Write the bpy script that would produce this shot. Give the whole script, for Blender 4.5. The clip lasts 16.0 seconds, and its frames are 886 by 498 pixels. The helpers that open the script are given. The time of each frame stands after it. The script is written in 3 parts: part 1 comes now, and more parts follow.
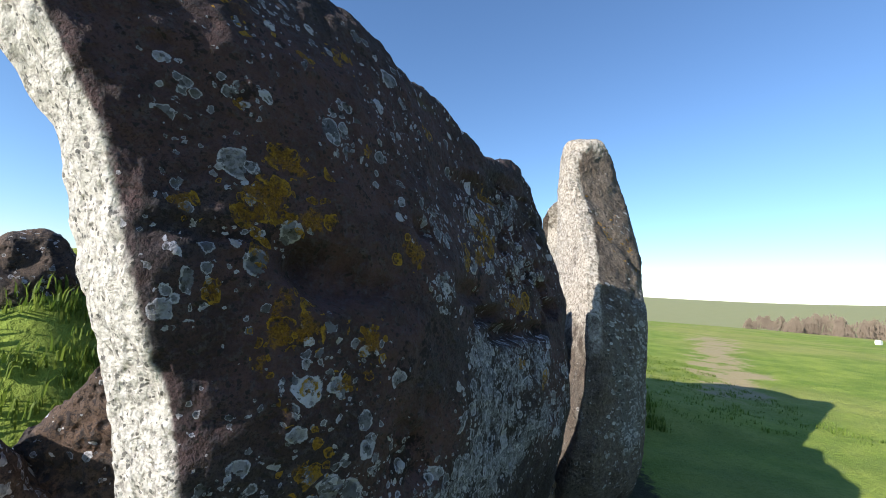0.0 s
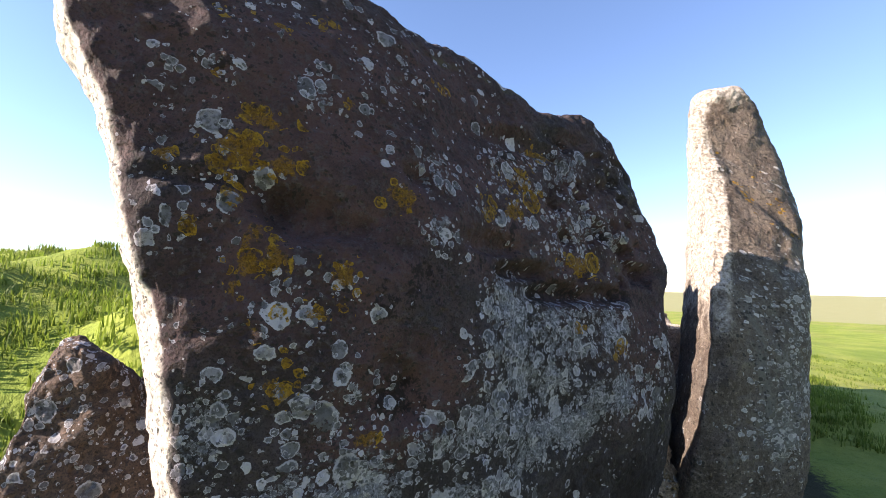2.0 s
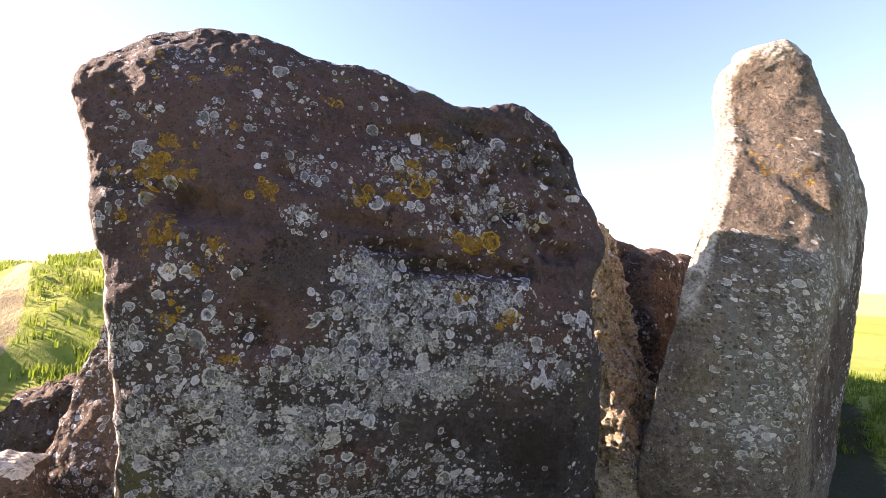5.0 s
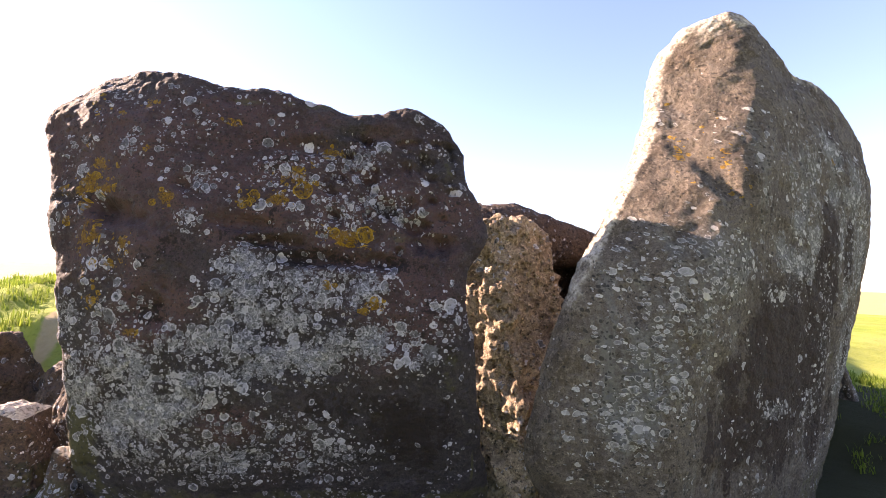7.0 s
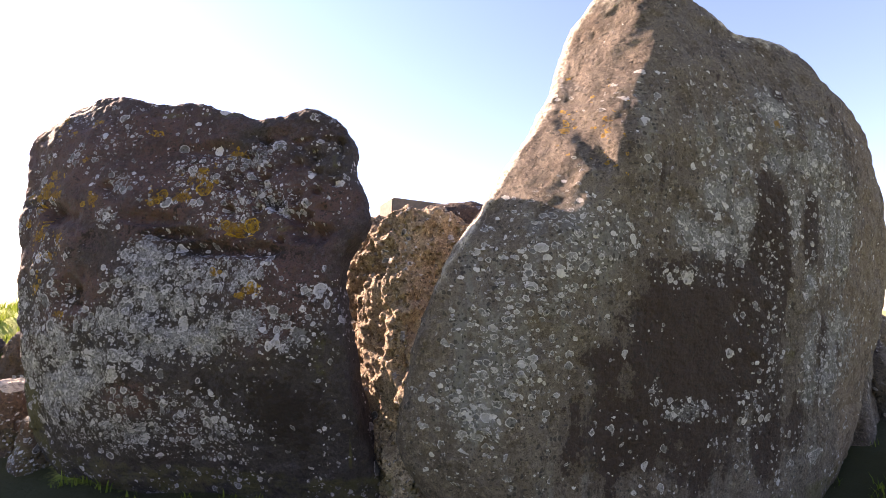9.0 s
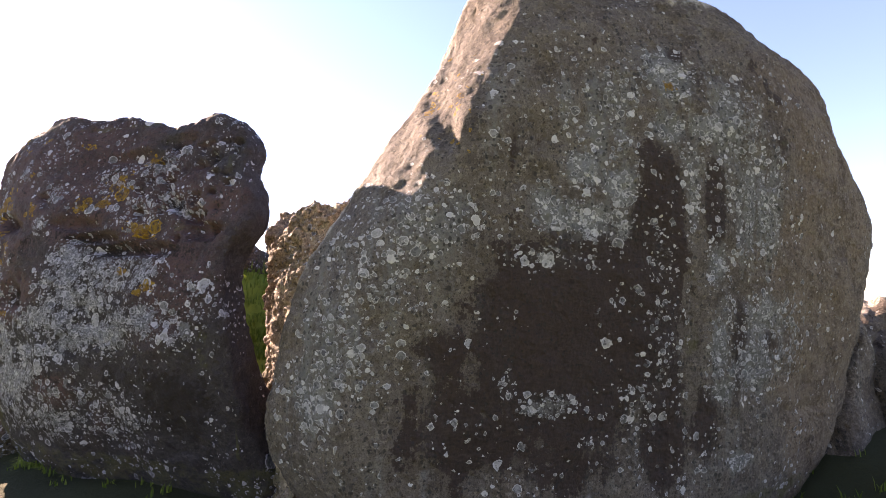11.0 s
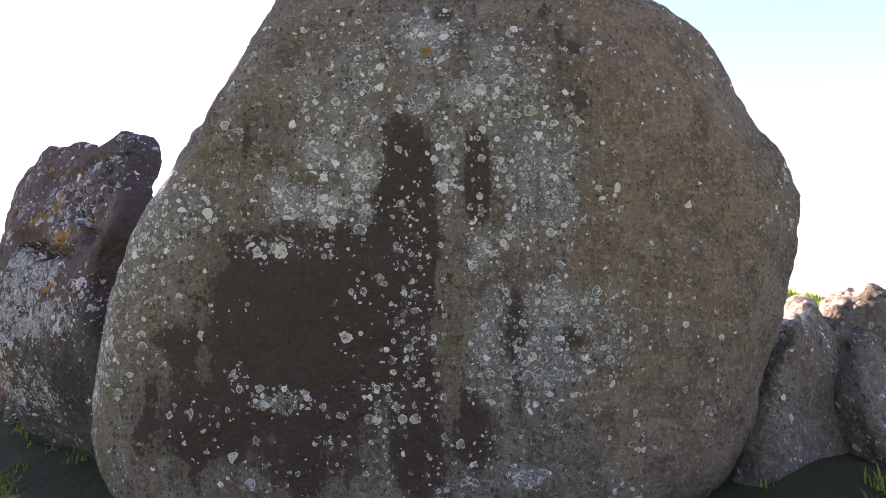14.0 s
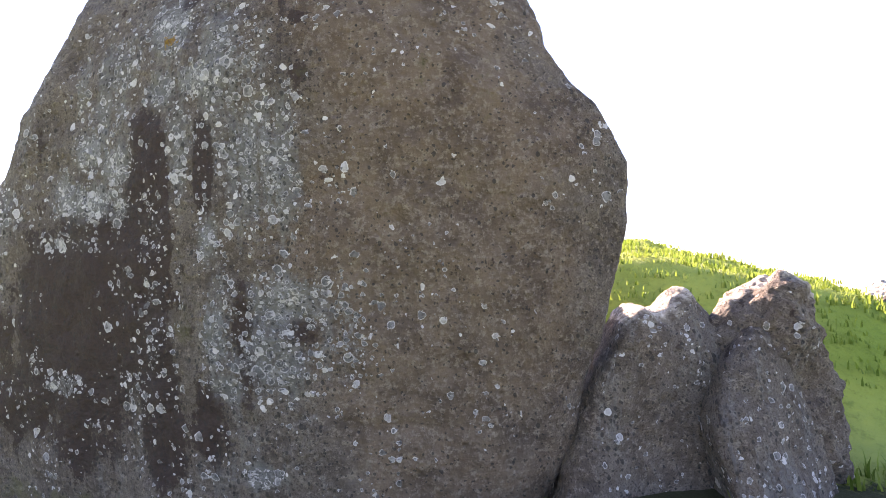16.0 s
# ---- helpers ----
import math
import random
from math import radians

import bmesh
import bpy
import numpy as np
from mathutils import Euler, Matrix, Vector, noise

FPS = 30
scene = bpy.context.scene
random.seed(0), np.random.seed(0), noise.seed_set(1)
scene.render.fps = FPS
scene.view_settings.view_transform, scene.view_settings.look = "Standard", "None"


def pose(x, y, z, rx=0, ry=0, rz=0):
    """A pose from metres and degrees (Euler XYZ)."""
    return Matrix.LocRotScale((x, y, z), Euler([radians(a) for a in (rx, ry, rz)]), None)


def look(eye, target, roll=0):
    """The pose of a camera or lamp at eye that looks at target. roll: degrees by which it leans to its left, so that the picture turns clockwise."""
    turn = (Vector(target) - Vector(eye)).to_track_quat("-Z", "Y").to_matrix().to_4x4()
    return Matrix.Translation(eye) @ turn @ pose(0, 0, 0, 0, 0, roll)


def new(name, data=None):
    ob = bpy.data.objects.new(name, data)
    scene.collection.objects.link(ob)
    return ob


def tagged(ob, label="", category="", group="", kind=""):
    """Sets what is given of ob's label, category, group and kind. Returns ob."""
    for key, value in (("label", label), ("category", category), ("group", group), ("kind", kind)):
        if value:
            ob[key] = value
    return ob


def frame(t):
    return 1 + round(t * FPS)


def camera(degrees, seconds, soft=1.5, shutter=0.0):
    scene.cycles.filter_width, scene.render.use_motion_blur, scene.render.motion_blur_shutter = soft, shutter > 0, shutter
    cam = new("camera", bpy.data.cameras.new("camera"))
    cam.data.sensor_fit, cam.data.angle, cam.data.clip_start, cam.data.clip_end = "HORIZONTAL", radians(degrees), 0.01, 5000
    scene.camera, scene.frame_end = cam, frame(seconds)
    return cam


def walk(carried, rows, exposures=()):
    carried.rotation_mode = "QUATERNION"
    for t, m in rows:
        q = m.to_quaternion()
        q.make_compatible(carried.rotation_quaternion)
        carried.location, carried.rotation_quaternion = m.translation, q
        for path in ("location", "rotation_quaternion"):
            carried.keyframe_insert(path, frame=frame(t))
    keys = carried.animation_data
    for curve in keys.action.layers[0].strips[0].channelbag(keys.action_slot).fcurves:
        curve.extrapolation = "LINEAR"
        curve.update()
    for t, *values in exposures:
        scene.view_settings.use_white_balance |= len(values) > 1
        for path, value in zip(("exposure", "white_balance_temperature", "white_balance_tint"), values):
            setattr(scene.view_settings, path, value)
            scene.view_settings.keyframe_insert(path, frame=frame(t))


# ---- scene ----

# ---------------------------------------------------------------- camera
cam = camera(90.0, 16.0, 0.9)
ROWS = [
    (0.0, 0.572, 0.837, 1.660, 8.061, 4.840, 3.228),
    (0.5, 0.688, 0.920, 1.601, 13.545, 4.693, 2.974),
    (1.0, 0.830, 0.959, 1.547, 19.185, 4.710, 2.433),
    (1.5, 0.989, 1.005, 1.491, 24.689, 5.002, 1.756),
    (2.0, 1.128, 1.065, 1.459, 29.184, 5.004, 1.295),
    (2.5, 1.277, 1.118, 1.432, 32.724, 5.030, 0.999),
    (3.0, 1.428, 1.169, 1.404, 35.898, 5.196, 0.579),
    (5.5, 2.627, 1.772, 1.385, 52.236, 3.489, 2.426),
    (6.0, 2.853, 1.978, 1.379, 55.079, 3.607, 2.248),
    (6.5, 3.078, 2.222, 1.370, 58.115, 3.684, 2.088),
    (7.0, 3.309, 2.523, 1.352, 61.493, 3.790, 1.964),
    (7.5, 3.489, 2.809, 1.303, 64.540, 4.511, 1.706),
    (8.0, 3.626, 3.134, 1.254, 67.668, 5.129, 1.531),
    (8.5, 3.743, 3.477, 1.196, 70.738, 5.887, 1.557),
    (9.0, 3.819, 3.784, 1.155, 73.504, 6.481, 1.578),
    (11.5, 4.002, 5.216, 1.085, 83.596, 6.958, 0.155),
    (12.0, 3.989, 5.492, 1.083, 85.606, 6.895, -0.101),
    (12.5, 3.987, 5.792, 1.074, 88.152, 6.956, -0.265),
    (13.0, 3.987, 6.144, 1.048, 91.456, 7.376, -0.051),
    (13.5, 3.970, 6.438, 1.067, 93.610, 6.812, -0.240),
    (14.0, 3.918, 6.809, 1.079, 96.135, 6.344, -0.053),
    (14.5, 3.817, 7.248, 1.089, 99.358, 5.782, 0.032),
    (15.0, 3.704, 7.670, 1.109, 102.793, 5.080, -0.018),
    (15.5, 3.559, 8.079, 1.102, 106.162, 4.965, 0.055),
    (16.0, 3.362, 8.478, 1.081, 109.937, 5.225, 0.017),
]
EXPOSURES = [(0.0, 1.05, 6100, 10), (1.5, 1.6, 6700, 18), (3.0, 2.15, 7700, 30), (5.5, 2.5, 8300, 33), (9.0, 2.38, 8500, 36), (12.5, 2.55, 8350, 36), (14.0, 2.82, 8200, 36), (16.0, 3.2, 8000, 35)]
walk(cam, [(t, pose(x, y, z, 90 + pitch, 0, yaw) @ pose(0, 0, 0, 0, 0, roll)) for t, x, y, z, yaw, pitch, roll in ROWS], EXPOSURES)

# ---------------------------------------------------------------- light
SUN_AZ, SUN_EL = -138.0, 25.5
world = bpy.data.worlds.new("sky")
scene.world = world
world.use_nodes = True
sky = world.node_tree.nodes.new("ShaderNodeTexSky")
sky.sky_type = "NISHITA"
sky.sun_disc = False
sky.sun_elevation = radians(SUN_EL)
sky.sun_rotation = radians(90 - SUN_AZ)
sky.altitude, sky.air_density, sky.dust_density, sky.ozone_density = 150, 1.0, 0.08, 4.5
back = world.node_tree.nodes["Background"]
back.inputs["Strength"].default_value = 0.095
world.node_tree.links.new(sky.outputs[0], back.inputs["Color"])
to_sun = Vector((math.cos(radians(SUN_EL)) * math.cos(radians(SUN_AZ)), math.cos(radians(SUN_EL)) * math.sin(radians(SUN_AZ)), math.sin(radians(SUN_EL))))
sun = new("sun", bpy.data.lights.new("sun", "SUN"))
sun.data.energy, sun.data.angle, sun.data.color = 5.0, radians(0.5), (1.0, 0.93, 0.82)
sun.matrix_world = look(to_sun * 60, (0, 0, 0))


# ---------------------------------------------------------------- material helpers
class Nodes:
    """Short names for the shader nodes of one material."""

    def __init__(self, name):
        self.mat = bpy.data.materials.new(name)
        self.mat.use_nodes = True
        self.tree = self.mat.node_tree
        self.bsdf = self.tree.nodes["Principled BSDF"]

    def put(self, socket, value):
        if isinstance(value, bpy.types.NodeSocket):
            self.tree.links.new(value, socket)
        elif isinstance(value, (tuple, list)) and len(value) == 3 and socket.type == "RGBA":
            socket.default_value = (*value, 1)
        else:
            socket.default_value = value

    def node(self, kind, **ins):
        n = self.tree.nodes.new(kind)
        for k, v in ins.items():
            self.put(n.inputs[k], v)
        return n

    def coords(self):
        return self.node("ShaderNodeTexCoord").outputs["Object"]

    def attr(self, name):
        n = self.node("ShaderNodeAttribute")
        n.attribute_name = name
        return n.outputs["Fac"]

    def skin(self):
        n = self.node("ShaderNodeAttribute")
        n.attribute_name = "skin"
        return n.outputs["Vector"]

    def math(self, op, a, b=0.0, clamp=False):
        n = self.tree.nodes.new("ShaderNodeMath")
        n.operation, n.use_clamp = op, clamp
        self.put(n.inputs[0], a)
        self.put(n.inputs[1], b)
        return n.outputs[0]

    def vec(self, op, a, b):
        n = self.tree.nodes.new("ShaderNodeVectorMath")
        n.operation = op
        self.put(n.inputs[0], a)
        self.put(n.inputs[1], b)
        return n.outputs[0]

    def noise(self, vector, scale, detail=4.0, rough=0.55, warp=0.0):
        n = self.node("ShaderNodeTexNoise", Vector=vector, Scale=scale, Detail=detail, Roughness=rough, Distortion=warp)
        return n.outputs["Fac"], n.outputs["Color"]

    def voronoi(self, vector, scale, flat=True):
        n = self.tree.nodes.new("ShaderNodeTexVoronoi")
        n.voronoi_dimensions = "2D" if flat else "3D"
        self.put(n.inputs["Vector"], vector)
        self.put(n.inputs["Scale"], scale)
        return n.outputs["Distance"], n.outputs.get("Color")

    def step(self, value, low, high, out_low=0.0, out_high=1.0):
        n = self.tree.nodes.new("ShaderNodeMapRange")
        n.interpolation_type = "SMOOTHSTEP"
        for i, v in enumerate((value, low, high, out_low, out_high)):
            self.put(n.inputs[i], v)
        return n.outputs[0]

    def mix(self, fac, a, b):
        n = self.tree.nodes.new("ShaderNodeMix")
        n.data_type = "RGBA"
        self.put(n.inputs[0], fac)
        self.put(n.inputs[6], a)
        self.put(n.inputs[7], b)
        return n.outputs[2]

    def bump(self, height, strength, distance, normal=None):
        n = self.node("ShaderNodeBump", Strength=strength, Distance=distance, Height=height)
        if normal is not None:
            self.put(n.inputs["Normal"], normal)
        return n.outputs["Normal"]

    def red(self, color):
        n = self.tree.nodes.new("ShaderNodeSeparateColor")
        self.put(n.inputs[0], color)
        return n.outputs[0], n.outputs[1], n.outputs[2]

    def finish(self, color, rough, normal=None, spec=0.3):
        self.put(self.bsdf.inputs["Base Color"], color)
        self.put(self.bsdf.inputs["Roughness"], rough)
        self.put(self.bsdf.inputs["Specular IOR Level"], spec)
        if normal is not None:
            self.put(self.bsdf.inputs["Normal"], normal)
        return self.mat


def discs(n, p, scale, density, soft=0.025):
    """Round crusts of random size: mask and rim of each, more of them where density is high."""
    d, c = n.voronoi(p, scale)
    r, g, b = n.red(c)
    size = n.math("ADD", n.math("MULTIPLY", n.math("POWER", r, 1.4), 0.4), 0.1)
    there = n.math("LESS_THAN", g, density)
    inside = n.math("SUBTRACT", n.math("MULTIPLY", size, there), d)
    mask = n.step(inside, 0.0, soft)
    rim = n.math("MULTIPLY", mask, n.step(inside, 0.05, 0.11, 1.0, 0.0))
    return mask, rim, b


def sarsen(name, warm, cool, dark=(0.028, 0.022, 0.021), lichen=1.0, streak=0.0, pits=0.35, hue=(1.0, 1.0, 1.0), large=0.22, speck=0.3, bare=((0.47, 0.42, 0.36), (0.74, 0.68, 0.61))):
    """Weathered sandstone with grey, white, golden and black crusts; the growth follows the stone's own attributes."""
    n = Nodes(name)

    def crusted(color):
        return tuple(a * b for a, b in zip(color, hue))

    p, flat = n.coords(), n.skin()
    big, bigc = n.noise(p, 1.3, 5, 0.6, 0.4)
    mid, midc = n.noise(p, 6.0, 6, 0.68)
    fine, finec = n.noise(p, 38.0, 5, 0.75)
    grit, _ = n.noise(p, 150.0, 3, 0.75)
    runs, _ = n.noise(n.vec("MULTIPLY", flat, (5.0, 0.55, 1.0)), 1.6, 6, 0.68)
    runs = n.math("MULTIPLY", n.math("SUBTRACT", runs, 0.5), streak)
    col = n.mix(n.step(n.math("SUBTRACT", big, n.math("MULTIPLY", n.math("SUBTRACT", n.attr("tone"), 0.4), 0.35)), 0.38, 0.62), warm, cool)
    col = n.mix(n.step(mid, 0.3, 0.62), n.mix(0.65, col, dark), col)
    col = n.mix(n.math("MULTIPLY", n.step(fine, 0.48, 0.66), 0.75), col, tuple(1.8 * v for v in cool))
    col = n.mix(n.math("MULTIPLY", n.step(grit, 0.5, 0.62), n.step(n.attr("tone"), 0.3, 0.8, 0.7 if streak else 0.75, 0.16 if streak else 0.3)), col, dark)
    rag = n.math("ADD", n.math("MULTIPLY", n.math("SUBTRACT", mid, 0.5), 1.7), n.math("MULTIPLY", n.math("SUBTRACT", fine, 0.5), 1.2))
    stain = n.step(n.math("SUBTRACT", n.math("ADD", n.attr("dark"), n.math("MULTIPLY", rag, 1.15)), runs), 0.42, 0.6)
    col = n.mix(n.math("MULTIPLY", stain, 0.95), col, n.mix(n.step(fine, 0.35, 0.65), dark, tuple(1.6 * v for v in dark)))
    if streak:
        veil, _ = n.noise(n.vec("MULTIPLY", flat, (7.0, 0.8, 1.0)), 1.1, 7, 0.72)
        film = n.step(n.math("ADD", n.math("ADD", n.math("MULTIPLY", veil, 1.5), n.math("MULTIPLY", n.attr("pale"), 0.5)), n.math("MULTIPLY", n.math("SUBTRACT", fine, 0.5), 0.8)), 0.8, 1.15)
        film = n.math("MULTIPLY", film, n.step(n.attr("dark"), 0.3, 0.8, 1.0, 0.12))
        even = n.step(n.math("ADD", n.attr("tone"), n.math("MULTIPLY", n.math("SUBTRACT", mid, 0.5), 0.7)), 0.35, 0.65, 1.0, 0.15)
        film = n.math("MULTIPLY", film, even)
        col = n.mix(n.math("MULTIPLY", film, 0.5), col, n.mix(grit, (0.115, 0.12, 0.115), (0.255, 0.26, 0.25)))
        peck, _, _ = discs(n, n.vec("ADD", n.vec("MULTIPLY", flat, (1.0, 0.75, 1.0)), (5.1, 8.3, 0.0)), 45.0, n.math("MULTIPLY", even, n.step(veil, 0.42, 0.62, 0.03, 0.34)))
        col = n.mix(n.math("MULTIPLY", peck, 0.75), col, (0.03, 0.026, 0.022))
    moss = n.step(n.math("ADD", n.attr("moss"), n.math("MULTIPLY", n.math("SUBTRACT", mid, 0.5), 1.6)), 0.45, 0.75)
    col = n.mix(n.math("MULTIPLY", moss, 0.6), col, (0.09, 0.084, 0.03))
    warp = n.vec("ADD", flat, n.vec("MULTIPLY", n.vec("SUBTRACT", midc, (0.5, 0.5, 0.5)), (0.06, 0.06, 0.0)))
    warp = n.vec("ADD", warp, n.vec("MULTIPLY", n.vec("SUBTRACT", finec, (0.5, 0.5, 0.5)), (0.02, 0.02, 0.0)))
    pale = n.math("MULTIPLY", n.attr("pale"), lichen)
    uneven = n.math("ADD", n.math("MULTIPLY", n.math("SUBTRACT", big, 0.5), 0.5), n.math("MULTIPLY", runs, 0.8))
    uneven = n.math("ADD", pale, n.math("MULTIPLY", uneven, n.math("ADD", pale, 0.1)))
    uneven = n.math("MULTIPLY", uneven, n.step(mid, 0.3, 0.6, 0.6, 1.1))
    crust = n.step(n.math("ADD", uneven, n.math("MULTIPLY", n.math("SUBTRACT", fine, 0.5), 1.7)), 0.55, 0.72)
    crust = n.math("MULTIPLY", crust, n.math("MAXIMUM", n.step(mid, 0.44, 0.52), n.step(n.math("ADD", pale, n.math("MULTIPLY", n.math("SUBTRACT", mid, 0.5), 0.8)), 0.82, 0.95)))
    col = n.mix(n.math("MULTIPLY", crust, 0.36 if streak else 0.78), col, n.mix(n.step(grit, 0.38, 0.62), crusted((0.15, 0.155, 0.165)), crusted((0.36, 0.37, 0.39))))
    height = n.math("MULTIPLY", crust, 0.2)
    sizes = ((10.0, large), (15.0, 0.2), (18.0, 0.45), (22.0, 0.6), (27.0, 0.6), (36.0, 0.55), (58.0, 0.4)) if streak else ((7.0, 0.7 * large), (9.5, large), (12.0, 0.2 + large), (16.0, 0.35 + large), (22.0, 0.9), (33.0, 1.0), (58.0, 0.8))
    for k, (scale, grow) in enumerate(sizes):
        mask, rim, rnd = discs(n, n.vec("ADD", warp, (1.7 * k, 2.9 * k, 0.0)), scale, n.math("MULTIPLY", uneven, grow))
        tone = n.mix(n.math("POWER", rnd, 2.2), crusted((0.15, 0.15, 0.16)), crusted((0.62, 0.61, 0.64)))
        tone = n.mix(n.math("MULTIPLY", n.step(fine, 0.44, 0.6), n.step(rnd, 0.6, 0.9, 0.75, 0.15)), tone, (0.07, 0.068, 0.066))
        tone = n.mix(n.math("MULTIPLY", rim, n.step(rnd, 0.1, 0.7, 0.7, 0.95)), tone, crusted((0.6, 0.59, 0.62)))
        col = n.mix(n.math("MULTIPLY", mask, 0.92), col, tone)
        height = n.math("ADD", height, n.math("MULTIPLY", mask, 0.2))
    gold = n.attr("gold")
    for k, (scale, grow) in enumerate(((7.5, 0.7), (13.0, 0.9), (28.0, 1.0))):
        mask, rim, rnd = discs(n, n.vec("ADD", warp, (3.3 + k, 1.7 - k, 0.0)), scale, n.math("MULTIPLY", gold, grow))
        hollow = n.step(fine, 0.42, 0.56)
        mask = n.math("MULTIPLY", mask, n.math("MAXIMUM", hollow, rim))
        tone = n.mix(n.math("MAXIMUM", rnd, rim), (0.2, 0.092, 0.007), (0.47, 0.26, 0.02))
        tone = n.mix(n.math("MULTIPLY", n.step(grit, 0.45, 0.65), 0.5), tone, (0.16, 0.085, 0.008))
        col = n.mix(n.math("MULTIPLY", mask, 0.94), col, tone)
        height = n.math("ADD", height, n.math("MULTIPLY", mask, 0.35))
    # sunlight put into the colour: pale stone tones on the sun-facing faces
    sun_tint = n.math("MULTIPLY", n.step(n.math("ADD", n.attr("sun_tint"), n.math("MULTIPLY", n.math("SUBTRACT", mid, 0.5), 1.3)), 0.35, 0.75), n.step(fine, 0.34, 0.52, 0.45, 0.95))
    col = n.mix(sun_tint, col, n.mix(n.step(fine, 0.35, 0.7), bare[0], bare[1]))
    leaf = n.step(n.math("ADD", n.math("ADD", gold, n.math("MULTIPLY", n.math("SUBTRACT", fine, 0.5), 1.6)), n.math("MULTIPLY", n.math("SUBTRACT", mid, 0.5), 0.9)), 0.68, 0.86)
    leaf = n.math("MULTIPLY", leaf, n.step(grit, 0.34, 0.46))
    col = n.mix(n.math("MULTIPLY", leaf, 0.85), col, n.mix(n.step(grit, 0.4, 0.62), (0.31, 0.15, 0.01), (0.13, 0.06, 0.006)))
    specks, _, _ = discs(n, n.vec("ADD", warp, (7.7, 2.2, 0.0)), 70.0, speck)
    col = n.mix(n.math("MULTIPLY", specks, 0.7), col, (0.018, 0.017, 0.016))
    pit = n.step(n.voronoi(p, 20.0, False)[0], 0.1, 0.4)
    relief = n.math("ADD", n.math("MULTIPLY", mid, 1.6), n.math("ADD", n.math("MULTIPLY", fine, 0.9), n.math("MULTIPLY", grit, 0.3)))
    chips = n.step(n.voronoi(n.vec("ADD", p, n.vec("MULTIPLY", midc, (0.25, 0.25, 0.25))), 5.0, False)[0], 0.1, 0.7)
    relief = n.math("ADD", relief, n.math("ADD", n.math("MULTIPLY", pit, pits), n.math("MULTIPLY", chips, 0.9)))
    normal = n.bump(n.math("ADD", relief, height), 1.0, 0.03)
    return n.finish(col, n.step(fine, 0.2, 0.9, 0.72, 0.97), normal, 0.25)


def grass_material(name, blade=False):
    n = Nodes(name)
    p = n.coords()
    if blade:
        own = n.node("ShaderNodeNewGeometry").outputs["Random Per Island"]
        patch, _ = n.noise(p, 1.1, 3, 0.6)
        col = n.mix(own, (0.075, 0.125, 0.017), (0.2, 0.25, 0.045))
        col = n.mix(n.step(patch, 0.4, 0.65), col, n.mix(own, (0.09, 0.15, 0.018), (0.2, 0.27, 0.04)))
        n.finish(col, 0.6, None, 0.2)
        glow = n.node("ShaderNodeBsdfTranslucent", Color=col)
        both = n.node("ShaderNodeMixShader", Fac=0.5)
        n.tree.links.new(n.bsdf.outputs[0], both.inputs[1])
        n.tree.links.new(glow.outputs[0], both.inputs[2])
        n.tree.links.new(both.outputs[0], n.tree.nodes["Material Output"].inputs["Surface"])
        return n.mat
    broad, _ = n.noise(p, 0.1, 4, 0.6)
    patch, _ = n.noise(p, 0.9, 5, 0.65)
    fine, _ = n.noise(p, 14.0, 5, 0.75)
    col = n.mix(n.step(patch, 0.35, 0.65), (0.145, 0.21, 0.03), (0.25, 0.305, 0.054))
    col = n.mix(n.math("MULTIPLY", n.step(broad, 0.42, 0.62), 0.55), col, (0.33, 0.29, 0.1))
    col = n.mix(n.math("MULTIPLY", n.step(fine, 0.48, 0.7), 0.4), col, (0.06, 0.09, 0.016))
    bare = n.step(n.math("ADD", n.attr("bare"), n.math("MULTIPLY", n.math("SUBTRACT", patch, 0.5), 1.1)), 0.45, 0.62)
    earth = n.mix(fine, (0.26, 0.2, 0.1), (0.43, 0.35, 0.2))
    col = n.mix(bare, col, earth)
    # dark tone at the stones' feet: worn earth plus painted shade
    soil_shade = n.step(n.math("ADD", n.attr("soil_shade"), n.math("MULTIPLY", n.math("SUBTRACT", fine, 0.5), 0.9)), 0.3, 0.6)
    col = n.mix(soil_shade, col, n.mix(patch, (0.035, 0.03, 0.016), (0.05, 0.055, 0.022)))
    stubble = n.attr("field")
    col = n.mix(stubble, col, n.mix(broad, (0.23, 0.24, 0.11), (0.29, 0.28, 0.14)))
    height = n.math("ADD", n.math("MULTIPLY", patch, 0.8), n.math("MULTIPLY", fine, 0.7))
    return n.finish(col, 0.9, n.bump(height, 0.9, 0.06), 0.12)


# bare: pale stone colours, brightened to stand in for direct sun
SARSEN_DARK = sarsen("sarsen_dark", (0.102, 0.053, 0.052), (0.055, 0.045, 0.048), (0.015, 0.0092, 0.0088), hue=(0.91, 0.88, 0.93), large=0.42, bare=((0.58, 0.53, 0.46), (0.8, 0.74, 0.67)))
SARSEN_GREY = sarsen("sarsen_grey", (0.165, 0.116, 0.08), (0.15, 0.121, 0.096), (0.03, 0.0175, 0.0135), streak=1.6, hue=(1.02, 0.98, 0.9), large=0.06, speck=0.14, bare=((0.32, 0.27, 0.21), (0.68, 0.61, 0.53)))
SARSEN_BROWN = sarsen("sarsen_brown", (0.14, 0.08, 0.05), (0.12, 0.08, 0.058), lichen=0.7, pits=0.9, large=0.06, speck=0.2)
SARSEN_TAN = sarsen("sarsen_tan", (0.4, 0.295, 0.205), (0.37, 0.285, 0.2), (0.08, 0.045, 0.026), lichen=0.5, pits=2.2)
GRASS = grass_material("grass_turf")
BLADES = grass_material("grass_blades", True)


